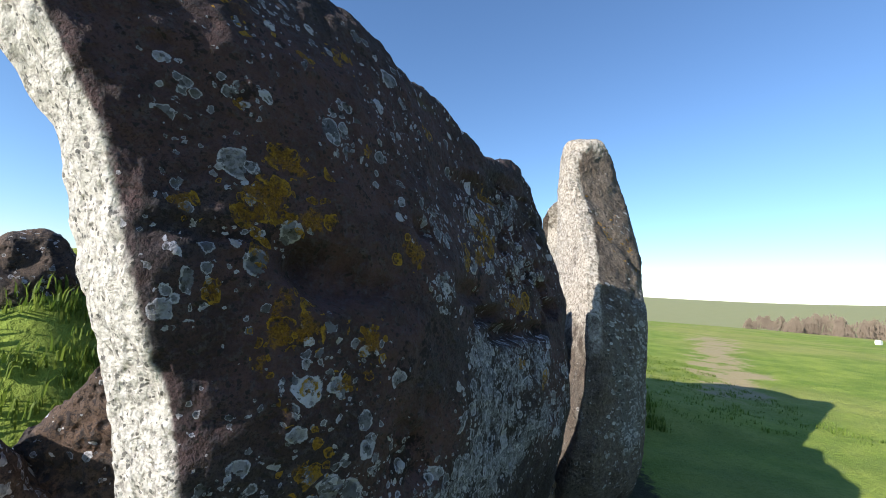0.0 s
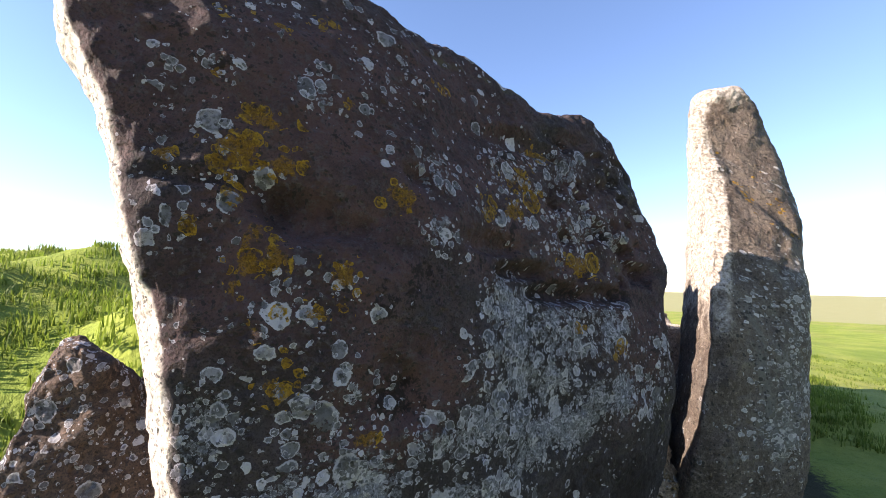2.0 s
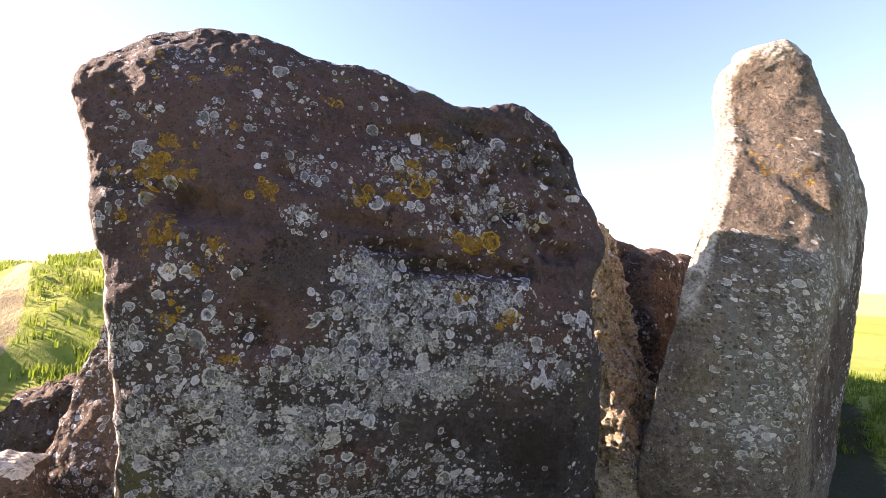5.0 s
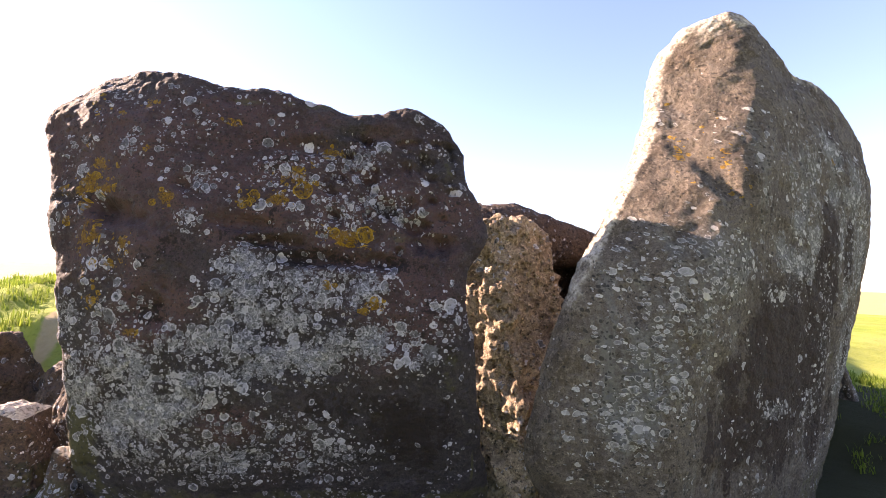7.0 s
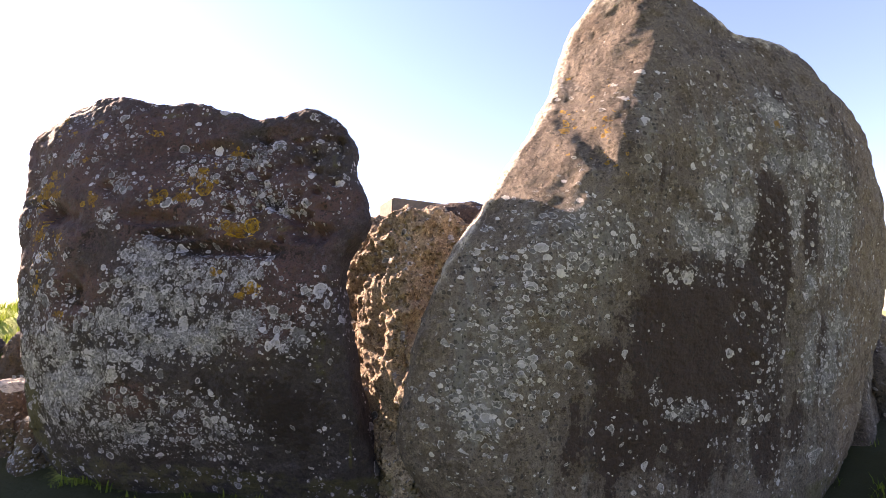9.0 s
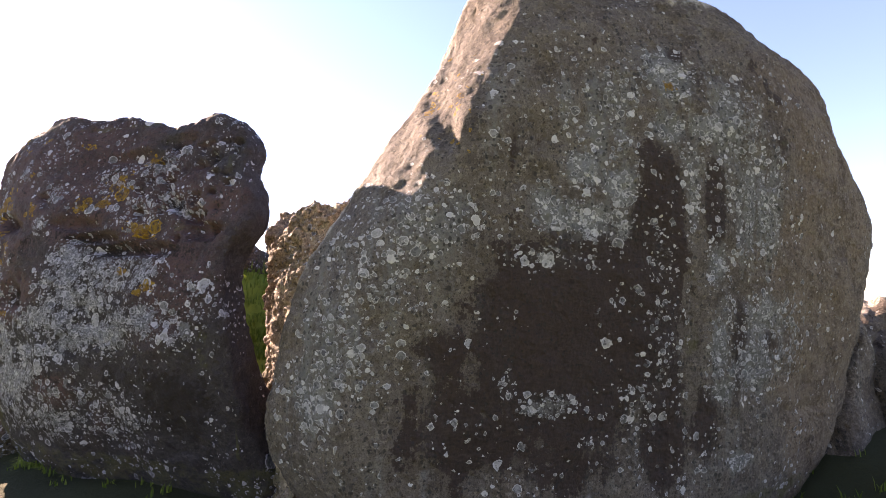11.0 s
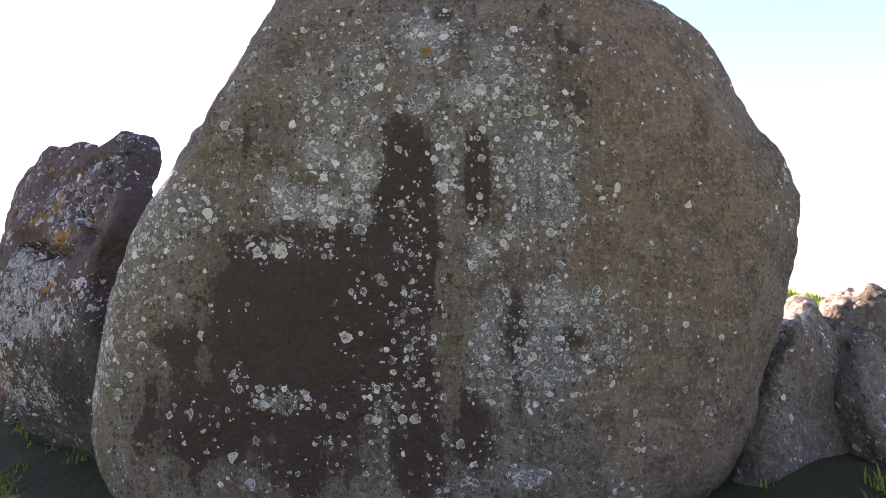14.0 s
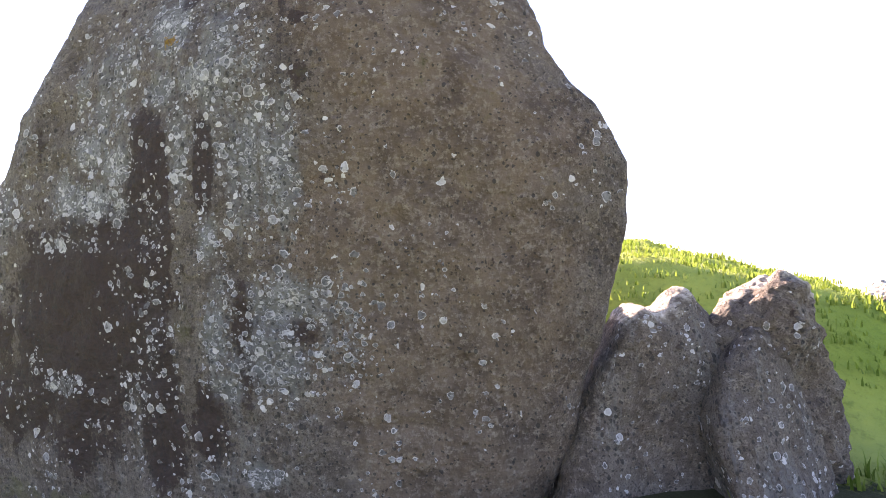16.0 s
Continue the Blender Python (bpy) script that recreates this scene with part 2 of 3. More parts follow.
def plain(name, color, rough=0.85, grain=0.25, scale=30.0):
    n = Nodes(name)
    p = n.coords()
    a, _ = n.noise(p, scale, 5, 0.65)
    b, _ = n.noise(p, scale * 0.1, 4, 0.6)
    shade = n.math("ADD", n.math("MULTIPLY", a, 0.6), n.math("MULTIPLY", b, 0.4))
    col = n.mix(n.step(shade, 0.3, 0.7), tuple(v * (1 - grain) for v in color), tuple(min(1, v * (1 + grain)) for v in color))
    return n.finish(col, rough, n.bump(a, 0.4, 0.01), 0.25)


CONCRETE = plain("weathered_concrete", (0.15, 0.125, 0.1))
BARK = plain("bare_twigs", (0.15, 0.115, 0.085), 0.9, 0.35, 6.0)
WHITE_PAINT = plain("white_paint", (0.75, 0.74, 0.7), 0.5, 0.06)


# ---------------------------------------------------------------- mesh helpers
def smooth(v, a, b):
    t = np.clip((v - a) / (b - a), 0, 1)
    return t * t * (3 - 2 * t)


def curve(keys):
    """A smooth curve through (position, value) keys."""
    xs = np.array([k[0] for k in keys], float)
    ys = np.array([k[1] for k in keys], float)
    slope = np.gradient(ys, xs) if len(xs) > 2 else np.full(len(xs), (ys[-1] - ys[0]) / max(1e-9, xs[-1] - xs[0]))

    def at(v):
        v = np.clip(v, xs[0], xs[-1])
        i = np.clip(np.searchsorted(xs, v, side="right") - 1, 0, len(xs) - 2)
        h = xs[i + 1] - xs[i]
        s = (v - xs[i]) / h
        return ((1 + 2 * s) * (1 - s) ** 2 * ys[i] + s * (1 - s) ** 2 * h * slope[i] + s * s * (3 - 2 * s) * ys[i + 1] + s * s * (s - 1) * h * slope[i + 1])

    return at


def mesh_object(name, verts, faces, material, smooth=True):
    me = bpy.data.meshes.new(name)
    me.from_pydata([tuple(v) for v in verts], [], faces)
    me.polygons.foreach_set("use_smooth", [smooth] * len(me.polygons))
    me.materials.append(material)
    me.update()
    return new(name, me)


def cube_grid(n):
    """Points and quads of a cube's surface from -1 to 1, n cells along each edge, with shared edges."""
    index, points, quads = {}, [], []
    step = np.linspace(-1, 1, n + 1)

    def vertex(a, b, c):
        key = (a, b, c)
        if key not in index:
            index[key] = len(points)
            points.append((step[a], step[b], step[c]))
        return index[key]

    for i in range(n):
        for j in range(n):
            for side in (0, n):
                for make in (lambda a, b: (a, b, side), lambda a, b: (side, a, b), lambda a, b: (b, side, a)):
                    q = [vertex(*make(a, b)) for a, b in ((i, j), (i + 1, j), (i + 1, j + 1), (i, j + 1))]
                    quads.append(q if side else q[::-1])
    return np.array(points), quads


GRIDS = {}


def fbm(p, scale, octaves, offset):
    return np.array([noise.fractal(Vector(v) * scale + offset, 0.9, 2.1, octaves, noise_basis="PERLIN_ORIGINAL") for v in p])


def ridged(p, scale, octaves, offset):
    return np.array([noise.ridged_multi_fractal(Vector(v) * scale + offset, 0.9, 2.2, octaves, 1.0, 2.0, noise_basis="PERLIN_ORIGINAL") for v in p])


def blobs(x, z, spots):
    """A soft field from (x, z, half width, half height, strength) spots."""
    out = np.zeros_like(x)
    for sx, sz, rx, rz, s in spots:
        out = np.maximum(out, s * np.exp(-0.7 * (((x - sx) / rx) ** 2 + ((z - sz) / rz) ** 2) ** 1.4))
    return out


def stone(name, m, material, left, right, top, front, behind, belly, spine, n=60, square=5.0, rough=(0.06, 0.03, 0.008), seed=0,
          bottom=-0.6, dents=(), pale=0.3, gold=0.0, dark=0.15, moss=0.1, pale_at=(), gold_at=(), dark_at=(), moss_at=(), tone=0.0, tone_at=(), sun_tint=0.0, sun_tint_top=0.0, sun_tint_from=0.0, sun_tint_back=0.0, thin=0.3, lean=0.0):
    """One standing stone. left and right run up the height (0 to 1), top, front and behind run along the width (0 to 1);
    front faces local -y; belly and spine bulge the front and the back up the height. Dents are (x, z, half width, half height, depth) hollows of the front."""
    if n not in GRIDS:
        GRIDS[n] = cube_grid(n)
    cube, quads = GRIDS[n]
    c = cube / (np.abs(cube) ** square).sum(1)[:, None] ** (1 / square)
    u, w, v = (c[:, 0] + 1) / 2, (c[:, 1] + 1) / 2, (c[:, 2] + 1) / 2
    left, right, top, front, behind, belly, spine = (curve(k) for k in (left, right, top, front, behind, belly, spine))
    x = left(v) * (1 - u) + right(v) * u
    z = np.where(v < 0.04, bottom, -0.35) * (1 - v) + top(u) * v if bottom < 0 else bottom * (1 - v) + top(u) * v
    f = -front(u) - belly(v) - lean * smooth(u, 0.3, 0.75) * smooth(v, 0.5, 1.0)
    b = np.maximum(behind(u) + spine(v), f + thin)
    y = f * (1 - w) + b * w
    side = np.abs(cube[:, 0]) >= 0.999
    lid = (np.abs(cube[:, 2]) >= 0.999) & ~side
    skin = np.stack([np.where(side, x + cube[:, 0] * (y - f), x), np.where(lid, z + (y - f), z), 0 * z], 1) + np.array([seed * 7.3, seed * 3.1, 0])
    skin[(cube[:, 1] >= 0.999) & ~side & ~lid] += (11.0, 5.0, 0.0)
    p = np.stack([x, y, z], 1)
    me = bpy.data.meshes.new(name)
    me.from_pydata([tuple(q) for q in p], [], quads)
    me.update()
    nrm = np.empty(len(p) * 3)
    me.vertices.foreach_get("normal", nrm)
    nrm = nrm.reshape(-1, 3)
    off = Vector((seed * 3.7, seed * 1.3, seed * 5.9))
    push = rough[0] * fbm(p, 1.1, 3, off) + rough[1] * (ridged(p, 2.6, 4, off) - 1.0) * 0.6 + rough[1] * fbm(p, 4.5, 4, off) + rough[2] * fbm(p, 16.0, 3, off)
    push -= push.mean()
    facing = np.clip(-nrm[:, 1], 0, 1)
    for dx, dz, rx, rz, depth in dents:
        push = push - depth * facing * np.exp(-(((x - dx) / rx) ** 2 + ((z - dz) / rz) ** 2) ** 2)
    p = p + nrm * push[:, None]
    me.vertices.foreach_set("co", p.ravel())
    grain = fbm(p, 2.3, 3, off + Vector((9, 4, 2)))
    for key, base, spots in (("pale", pale, pale_at), ("gold", gold, gold_at), ("dark", dark, dark_at), ("moss", moss, moss_at), ("tone", tone, tone_at)):
        value = np.clip(np.maximum(base + 0.25 * grain * (base > 0), blobs(x, z, spots) * np.clip(1.6 * facing, 0, 1)), 0, 1)
        if key == "moss":
            value = np.maximum(value, 0.6 * np.exp(-np.clip(z, 0, 9) / 0.1))
        me.attributes.new(key, "FLOAT", "POINT").data.foreach_set("value", value)
    # left end and back painted paler, as the sun would light them
    bright = sun_tint * (cube[:, 0] < -0.999) * smooth(cube[:, 1], -0.95, -0.6) * smooth(v, sun_tint_from - 0.15, sun_tint_from + 0.15)
    bright = np.maximum(bright, sun_tint * (cube[:, 1] > 0.999) * np.maximum(sun_tint_back, 1 - smooth(u, 0.2, 0.5)) * smooth(v, sun_tint_from - 0.15, sun_tint_from + 0.15))
    # tops painted paler too, sun on broken stone put into the colour
    bright = np.maximum(bright, sun_tint_top * (cube[:, 2] > 0.999) * (0.6 + 0.4 * smooth(cube[:, 1], -1.0, -0.6)))
    me.attributes.new("sun_tint", "FLOAT", "POINT").data.foreach_set("value", bright)
    me.attributes.new("skin", "FLOAT_VECTOR", "POINT").data.foreach_set("vector", skin.ravel())
    me.polygons.foreach_set("use_smooth", [True] * len(me.polygons))
    me.materials.append(material)
    me.update()
    ob = new(name, me)
    ob.matrix_world = m
    return ob


# ---------------------------------------------------------------- ground
def ground_height(x, y):
    """Level turf before the stones, the long mound behind them, and the downs far off."""
    cross = np.exp(-np.abs((y - 5.6) / np.where(y > 5.6, 6.2, 7.3)) ** 2.4)
    rise = 0.35 * smooth(-x, 0.2, 1.2) + 0.65 * smooth(-x, 1.0, 5.0)
    steep = smooth(y, 7.2, 8.6)
    rise = rise * (1 - steep) + steep * (0.75 * smooth(-x, -0.35, 1.3) + 0.25 * smooth(-x, 1.0, 4.0))
    mound = 2.05 * cross * rise * (1 - smooth(-x, 80, 100))
    gap = 1 - 0.8 * np.exp(-((x + 1.2) / 1.2) ** 2 - ((y - 1.2) / 1.3) ** 2)
    mound = mound + 0.95 * np.exp(-((x + 2.15) / 0.6) ** 2 - ((y - 3.2) / 0.6) ** 2)
    far = np.hypot(x, y)
    around = np.arctan2(y, x)
    downs = smooth(far, 900, 2900) * (6 + 40 * np.exp(-((around - 0.75) / 0.22) ** 2) + 8 * np.exp(-((around + 2.3) / 0.7) ** 2))
    dip = -10.5 * smooth(far, 20, 250) * (1 - smooth(far, 300, 1000))
    return mound * gap + downs + dip - 0.22 + 0.36 * smooth(y, 7.2, 8.8) * (1 - smooth(x, 1.5, 6.0))


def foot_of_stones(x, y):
    """Worn dark earth with shade painted in along the foot of the two great stones, 1 at the stone and 0 a metre off.
    """
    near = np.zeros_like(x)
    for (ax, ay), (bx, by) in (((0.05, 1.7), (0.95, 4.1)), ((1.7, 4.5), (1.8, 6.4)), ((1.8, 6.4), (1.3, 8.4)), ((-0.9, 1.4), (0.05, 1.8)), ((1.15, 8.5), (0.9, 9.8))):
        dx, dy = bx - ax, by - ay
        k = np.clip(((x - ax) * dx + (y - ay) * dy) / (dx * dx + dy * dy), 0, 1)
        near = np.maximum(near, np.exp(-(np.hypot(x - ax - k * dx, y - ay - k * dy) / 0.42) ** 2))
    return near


def build_ground():
    near = np.arange(-16, 16.01, 0.13)
    out = 16 + np.cumsum(np.geomspace(0.25, 420, 62))
    axis = np.concatenate([-out[::-1], near, out])
    gx, gy = np.meshgrid(axis, axis, indexing="ij")
    z = ground_height(gx, gy)
    bumps = np.zeros_like(z)
    for i, j in zip(*np.nonzero((np.abs(gx) < 17) & (np.abs(gy) < 17))):
        q = Vector((gx[i, j], gy[i, j], 0))
        bumps[i, j] = noise.fractal(q * 1.6, 0.8, 2.1, 4)
    rug = 0.03 + 0.1 * smooth(-gx, 0.5, 3.0)
    z = z + bumps * rug
    k = len(axis)
    idx = np.arange(k * k).reshape(k, k)
    faces = np.stack([idx[:-1, :-1], idx[1:, :-1], idx[1:, 1:], idx[:-1, 1:]], -1).reshape(-1, 4).tolist()
    ob = mesh_object("ground", np.stack([gx, gy, z], -1).reshape(-1, 3), faces, GRASS)
    path = np.exp(-((gy - (1.15 - 0.055 * (gx + 2))) / 0.15) ** 2) * smooth(-gx, 1.5, 3.0) * (1 - smooth(-gx, 12, 16))
    court = 0.75 * np.exp(-((gx + 0.5) / 0.8) ** 2 - ((gy - 1.5) / 0.8) ** 2)
    worn = 0.68 * np.exp(-((gx - 5.4 - 0.4 * (gy - 11)) / (0.9 + 0.06 * gy)) ** 2) * smooth(gy, 8, 11) * (1 - smooth(gy, 22, 40))
    ob.data.attributes.new("bare", "FLOAT", "POINT").data.foreach_set("value", np.maximum(np.maximum(path, court), worn * 0.9).ravel())
    ob.data.attributes.new("soil_shade", "FLOAT", "POINT").data.foreach_set("value", foot_of_stones(gx, gy).ravel())
    field = smooth(np.hypot(gx, gy), 235, 260)
    ob.data.attributes.new("field", "FLOAT", "POINT").data.foreach_set("value", field.ravel())
    return tagged(ob, "green and straw-coloured turf of mound, field and far downs", "ground", kind="structure")


build_ground()

# ---------------------------------------------------------------- the two great blocking stones
pits = random.Random(5)
# lichen and stains: (along the stone, height, half width, half height, strength)
WHITE_CRUST_A = [(0.17, 1.39, 0.146, 0.123, 1), (0.15, 1.24, 0.196, 0.086, 0.9), (0.6, 1.28, 0.335, 0.13, 0.9), (0.84, 1.26, 0.163, 0.115, 0.9), (0.3, 1.07, 0.316, 0.123, 0.95), (0.07, 0.95, 0.299, 0.11, 0.85), (0.88, 0.98, 0.382, 0.126, 0.75), (0.5, 0.87, 0.347, 0.144, 0.8), (-0.15, 0.94, 0.122, 0.086, 0.7), (-0.52, 0.79, 0.235, 0.164, 0.95), (-0.39, 0.53, 0.305, 0.202, 0.95), (-0.48, 0.36, 0.241, 0.188, 0.9), (-0.23, 0.6, 0.227, 0.175, 0.9), (-0.73, 0.63, 0.153, 0.185, 0.85), (-0.02, 0.73, 0.311, 0.073, 0.8), (0.27, 0.78, 0.178, 0.086, 0.8), (0.37, 0.44, 0.296, 0.123, 0.45), (0.71, 0.25, 0.254, 0.155, 0.5)]
WHITE_CRUST_B = [(-0.15, 1.89, 0.103, 0.097, 0.5), (0.8, 1.76, 0.337, 0.201, 0.5), (0.48, 1.99, 0.328, 0.141, 0.4), (0.79, 2.09, 0.217, 0.117, 0.55), (-0.28, 2.19, 0.167, 0.194, 0.3), (-0.56, 2.09, 0.066, 0.097, 0.5), (-0.84, 1.05, 0.103, 0.145, 0.6), (-0.84, 0.7, 0.024, 0.178, 0.75), (-0.5, 1.09, 0.15, 0.126, 0.45), (1.21, 0.86, 0.109, 0.072, 0.6), (-0.16, 1.65, 0.064, 0.076, 0.8), (0.14, 0.24, 0.581, 0.133, 0.6), (-0.64, 1.35, 0.116, 0.164, 0.3)]
GOLD_CRUST_A = [(-0.76, 1.98, 0.059, 0.043, 1), (-0.71, 1.95, 0.048, 0.017, 0.9), (-0.8, 1.87, 0.069, 0.073, 0.95), (-0.68, 1.82, 0.048, 0.043, 0.9), (-0.85, 1.82, 0.032, 0.043, 0.9), (-0.98, 1.82, 0.028, 0.041, 0.95), (-0.86, 2.1, 0.019, 0.017, 0.9), (-0.47, 2.08, 0.025, 0.027, 0.9), (-0.68, 2.32, 0.028, 0.027, 0.9), (-0.86, 2.37, 0.06, 0.052, 0.7), (-0.81, 1.72, 0.034, 0.043, 0.8), (-0.31, 1.77, 0.061, 0.055, 0.95), (0.41, 1.94, 0.093, 0.074, 0.9), (0.31, 1.81, 0.073, 0.055, 1), (0.14, 1.81, 0.049, 0.057, 0.9), (0.6, 2.15, 0.054, 0.043, 0.95), (-0.01, 2.31, 0.049, 0.025, 0.9), (-0.92, 1.61, 0.023, 0.043, 0.95)]
GOLD_CRUST_B = [(-0.77, 1.52, 0.044, 0.058, 0.95), (-0.71, 1.52, 0.046, 0.058, 1), (-0.76, 1.6, 0.045, 0.058, 0.8), (-0.52, 1.49, 0.045, 0.044, 1), (-0.53, 1.39, 0.024, 0.029, 1), (-0.6, 1.37, 0.047, 0.029, 1), (-0.7, 1.37, 0.022, 0.029, 0.95), (-0.81, 1.45, 0.02, 0.043, 0.9), (-0.75, 1.32, 0.021, 0.029, 0.9), (0.74, 1.59, 0.149, 0.053, 0.9), (0.91, 1.18, 0.069, 0.039, 1), (-0.69, 1.17, 0.044, 0.058, 0.8), (-0.44, 0.99, 0.059, 0.029, 0.95), (0.68, 1.29, 0.036, 0.025, 0.9), (-0.54, 2.4, 0.046, 0.05, 0.6)]
GREY_CRUST_A = [(-0.13, 1.79, 0.091, 0.098, 1), (0.08, 1.71, 0.107, 0.097, 1), (-0.21, 1.54, 0.179, 0.082, 1), (-0.08, 1.51, 0.162, 0.115, 1), (0.05, 1.48, 0.106, 0.081, 0.9), (-0.35, 1.62, 0.073, 0.081, 0.8), (-1.04, 1.5, 0.245, 0.227, 0.56), (-1.19, 1.23, 0.2, 0.234, 0.56), (-1.35, 0.9, 0.18, 0.272, 0.6), (-1.49, 0.61, 0.137, 0.215, 0.64), (-1.1, 1.02, 0.168, 0.153, 0.36), (-0.86, 1.51, 0.201, 0.165, 0.48), (0.4, 2.38, 0.145, 0.134, 1), (0.59, 2.06, 0.096, 0.071, 1), (0.5, 1.76, 0.098, 0.208, 0.6), (0.65, 1.31, 0.067, 0.114, 1), (0.68, 0.88, 0.068, 0.168, 0.9), (0.72, 0.63, 0.084, 0.07, 1)]
GREY_CRUST_B = [(0.87, 0.22, 0.079, 0.054, 1), (1.09, 1, 0.254, 0.14, 0.9), (0.95, 0.78, 0.215, 0.168, 0.85), (1.29, 0.89, 0.131, 0.211, 0.6), (0.8, 2.09, 0.186, 0.278, 0.6), (0.92, 1.67, 0.222, 0.35, 0.65), (0.36, 2.04, 0.118, 0.087, 0.7), (0.07, 2.23, 0.159, 0.164, 0.5), (-0.21, 2.19, 0.145, 0.176, 0.35), (0, 1.99, 0.144, 0.163, 0.5), (0.33, 1.37, 0.089, 0.168, 0.5), (0.34, 0.89, 0.101, 0.317, 0.5), (-0.34, 0.58, 0.17, 0.06, 0.75), (-0.53, 0.69, 0.05, 0.063, 0.8), (-0.1, 0.38, 0.05, 0.044, 0.7), (0.23, 0.58, 0.17, 0.157, 0.45), (-0.27, 1.32, 0.302, 0.048, 0.6), (0.73, 1.05, 0.068, 0.168, 0.7)]

broad_stone = stone(
    "standing_stone", pose(0.55, 2.55, 0, 0, 0, 72), SARSEN_DARK,
    left=[(0, -0.92), (0.2, -0.89), (0.4, -0.91), (0.55, -0.98), (0.65, -1.06), (0.75, -1.11), (0.87, -1.24), (1, -0.96)],
    right=[(0, 1.84), (0.2, 1.65), (0.4, 1.54), (0.53, 1.47), (0.6, 1.5), (0.66, 1.6), (0.72, 1.57), (0.78, 1.49), (0.87, 1.45), (1, 1.15)],
    top=[(0, 2.7), (0.12, 2.69), (0.25, 2.67), (0.4, 2.59), (0.55, 2.59), (0.7, 2.49), (0.85, 2.43), (1, 2.64)],
    front=[(0, -0.22), (0.05, -0.18), (0.12, -0.1), (0.22, -0.01), (0.35, 0.07), (0.55, 0.06), (0.75, 0.14), (1, 0.19)],
    behind=[(0, 0.6), (0.25, 0.9), (0.5, 0.95), (0.75, 0.65), (1, 0.32)],
    belly=[(0, -0.55), (0.25, -0.23), (0.5, -0.15), (0.75, -0.28), (0.88, -0.39), (1, -0.48)],
    spine=[(0, 0.72), (0.33, 0.04), (0.66, -0.28), (1, -0.45)],
    n=170, square=10.0, rough=(0.022, 0.015, 0.009), seed=1,
    dents=[(-0.36, 1.11, 0.121, 0.112, 0.03), (0.14, 1.64, 0.171, 0.049, 0.06), (0.33, 1.54, 0.181, 0.037, 0.09), (0.54, 1.45, 0.22, 0.048, 0.1), (0.88, 1.44, 0.201, 0.047, 0.08), (1.27, 1.57, 0.136, 0.047, 0.08), (0.97, 1.78, 0.063, 0.057, 0.07), (1.16, 1.67, 0.071, 0.049, 0.06), (0.47, 2.18, 0.269, 0.053, 0.05), (0.84, 2.28, 0.181, 0.048, 0.04), (-0.63, 1.67, 0.115, 0.076, 0.09), (-0.73, 1.72, 0.071, 0.063, 0.05), (-0.48, 1.64, 0.063, 0.038, 0.04), (-0.23, 1.86, 0.052, 0.035, 0.05), (-0.92, 1.76, 0.082, 0.025, 0.03)]
    + [(pits.uniform(0.6, 1.4), pits.uniform(1.5, 2.25), pits.uniform(0.02, 0.05), pits.uniform(0.018, 0.04), pits.uniform(0.02, 0.055)) for _ in range(60)]
    + [(pits.uniform(-0.47, -0.25), pits.uniform(1.02, 1.24), pits.uniform(0.02, 0.035), pits.uniform(0.02, 0.035), 0.012) for _ in range(14)],
    pale=0.07, gold=0.0, dark=0.2, moss=0.02, sun_tint=1.0,
    pale_at=WHITE_CRUST_A + WHITE_CRUST_B, gold_at=GOLD_CRUST_A + GOLD_CRUST_B,
    dark_at=[(-0.36, 1.13, 0.121, 0.125, 0.5), (0.15, 2.15, 0.494, 0.22, 0.4), (1.16, 0.41, 0.354, 0.276, 0.7), (0.83, 0.6, 0.369, 0.201, 0.5), (-0.23, 1.46, 0.103, 0.16, 0.45), (0.22, 1.56, 0.181, 0.074, 0.6), (0.48, 1.47, 0.359, 0.061, 0.6), (1.05, 1.43, 0.334, 0.069, 0.5), (0.69, 2.23, 0.284, 0.108, 0.4), (0.97, 1.76, 0.106, 0.067, 0.6), (0.09, 0.56, 0.222, 0.122, 0.4)],
    moss_at=[(-0.78, 0.3, 0.15, 0.28, 0.9), (-0.61, 1.14, 0.08, 0.101, 0.55), (1.34, 0.77, 0.132, 0.192, 0.5), (0.28, 2.47, 0.67, 0.036, 0.6), (1.06, 1.59, 0.214, 0.046, 0.6), (0.18, 1.51, 0.115, 0.037, 0.6), (1.37, 2.08, 0.043, 0.189, 0.5), (1.57, 0.21, 0.015, 0.169, 0.8)],
    tone_at=[(-0.28, 2.19, 0.985, 0.418, 1), (0.47, 1.88, 0.887, 0.412, 1), (0.97, 1.76, 0.483, 0.307, 1), (-0.62, 1.57, 0.377, 0.328, 0.9), (-0.36, 1.11, 0.222, 0.213, 1), (0.12, 0.48, 0.17, 0.122, 0.9), (1.1, 1.18, 0.313, 0.256, 0.6)])
tagged(broad_stone, "broad dark sarsen slab crusted with white and golden lichen", "standing stone", "blocking stones of the tomb front")

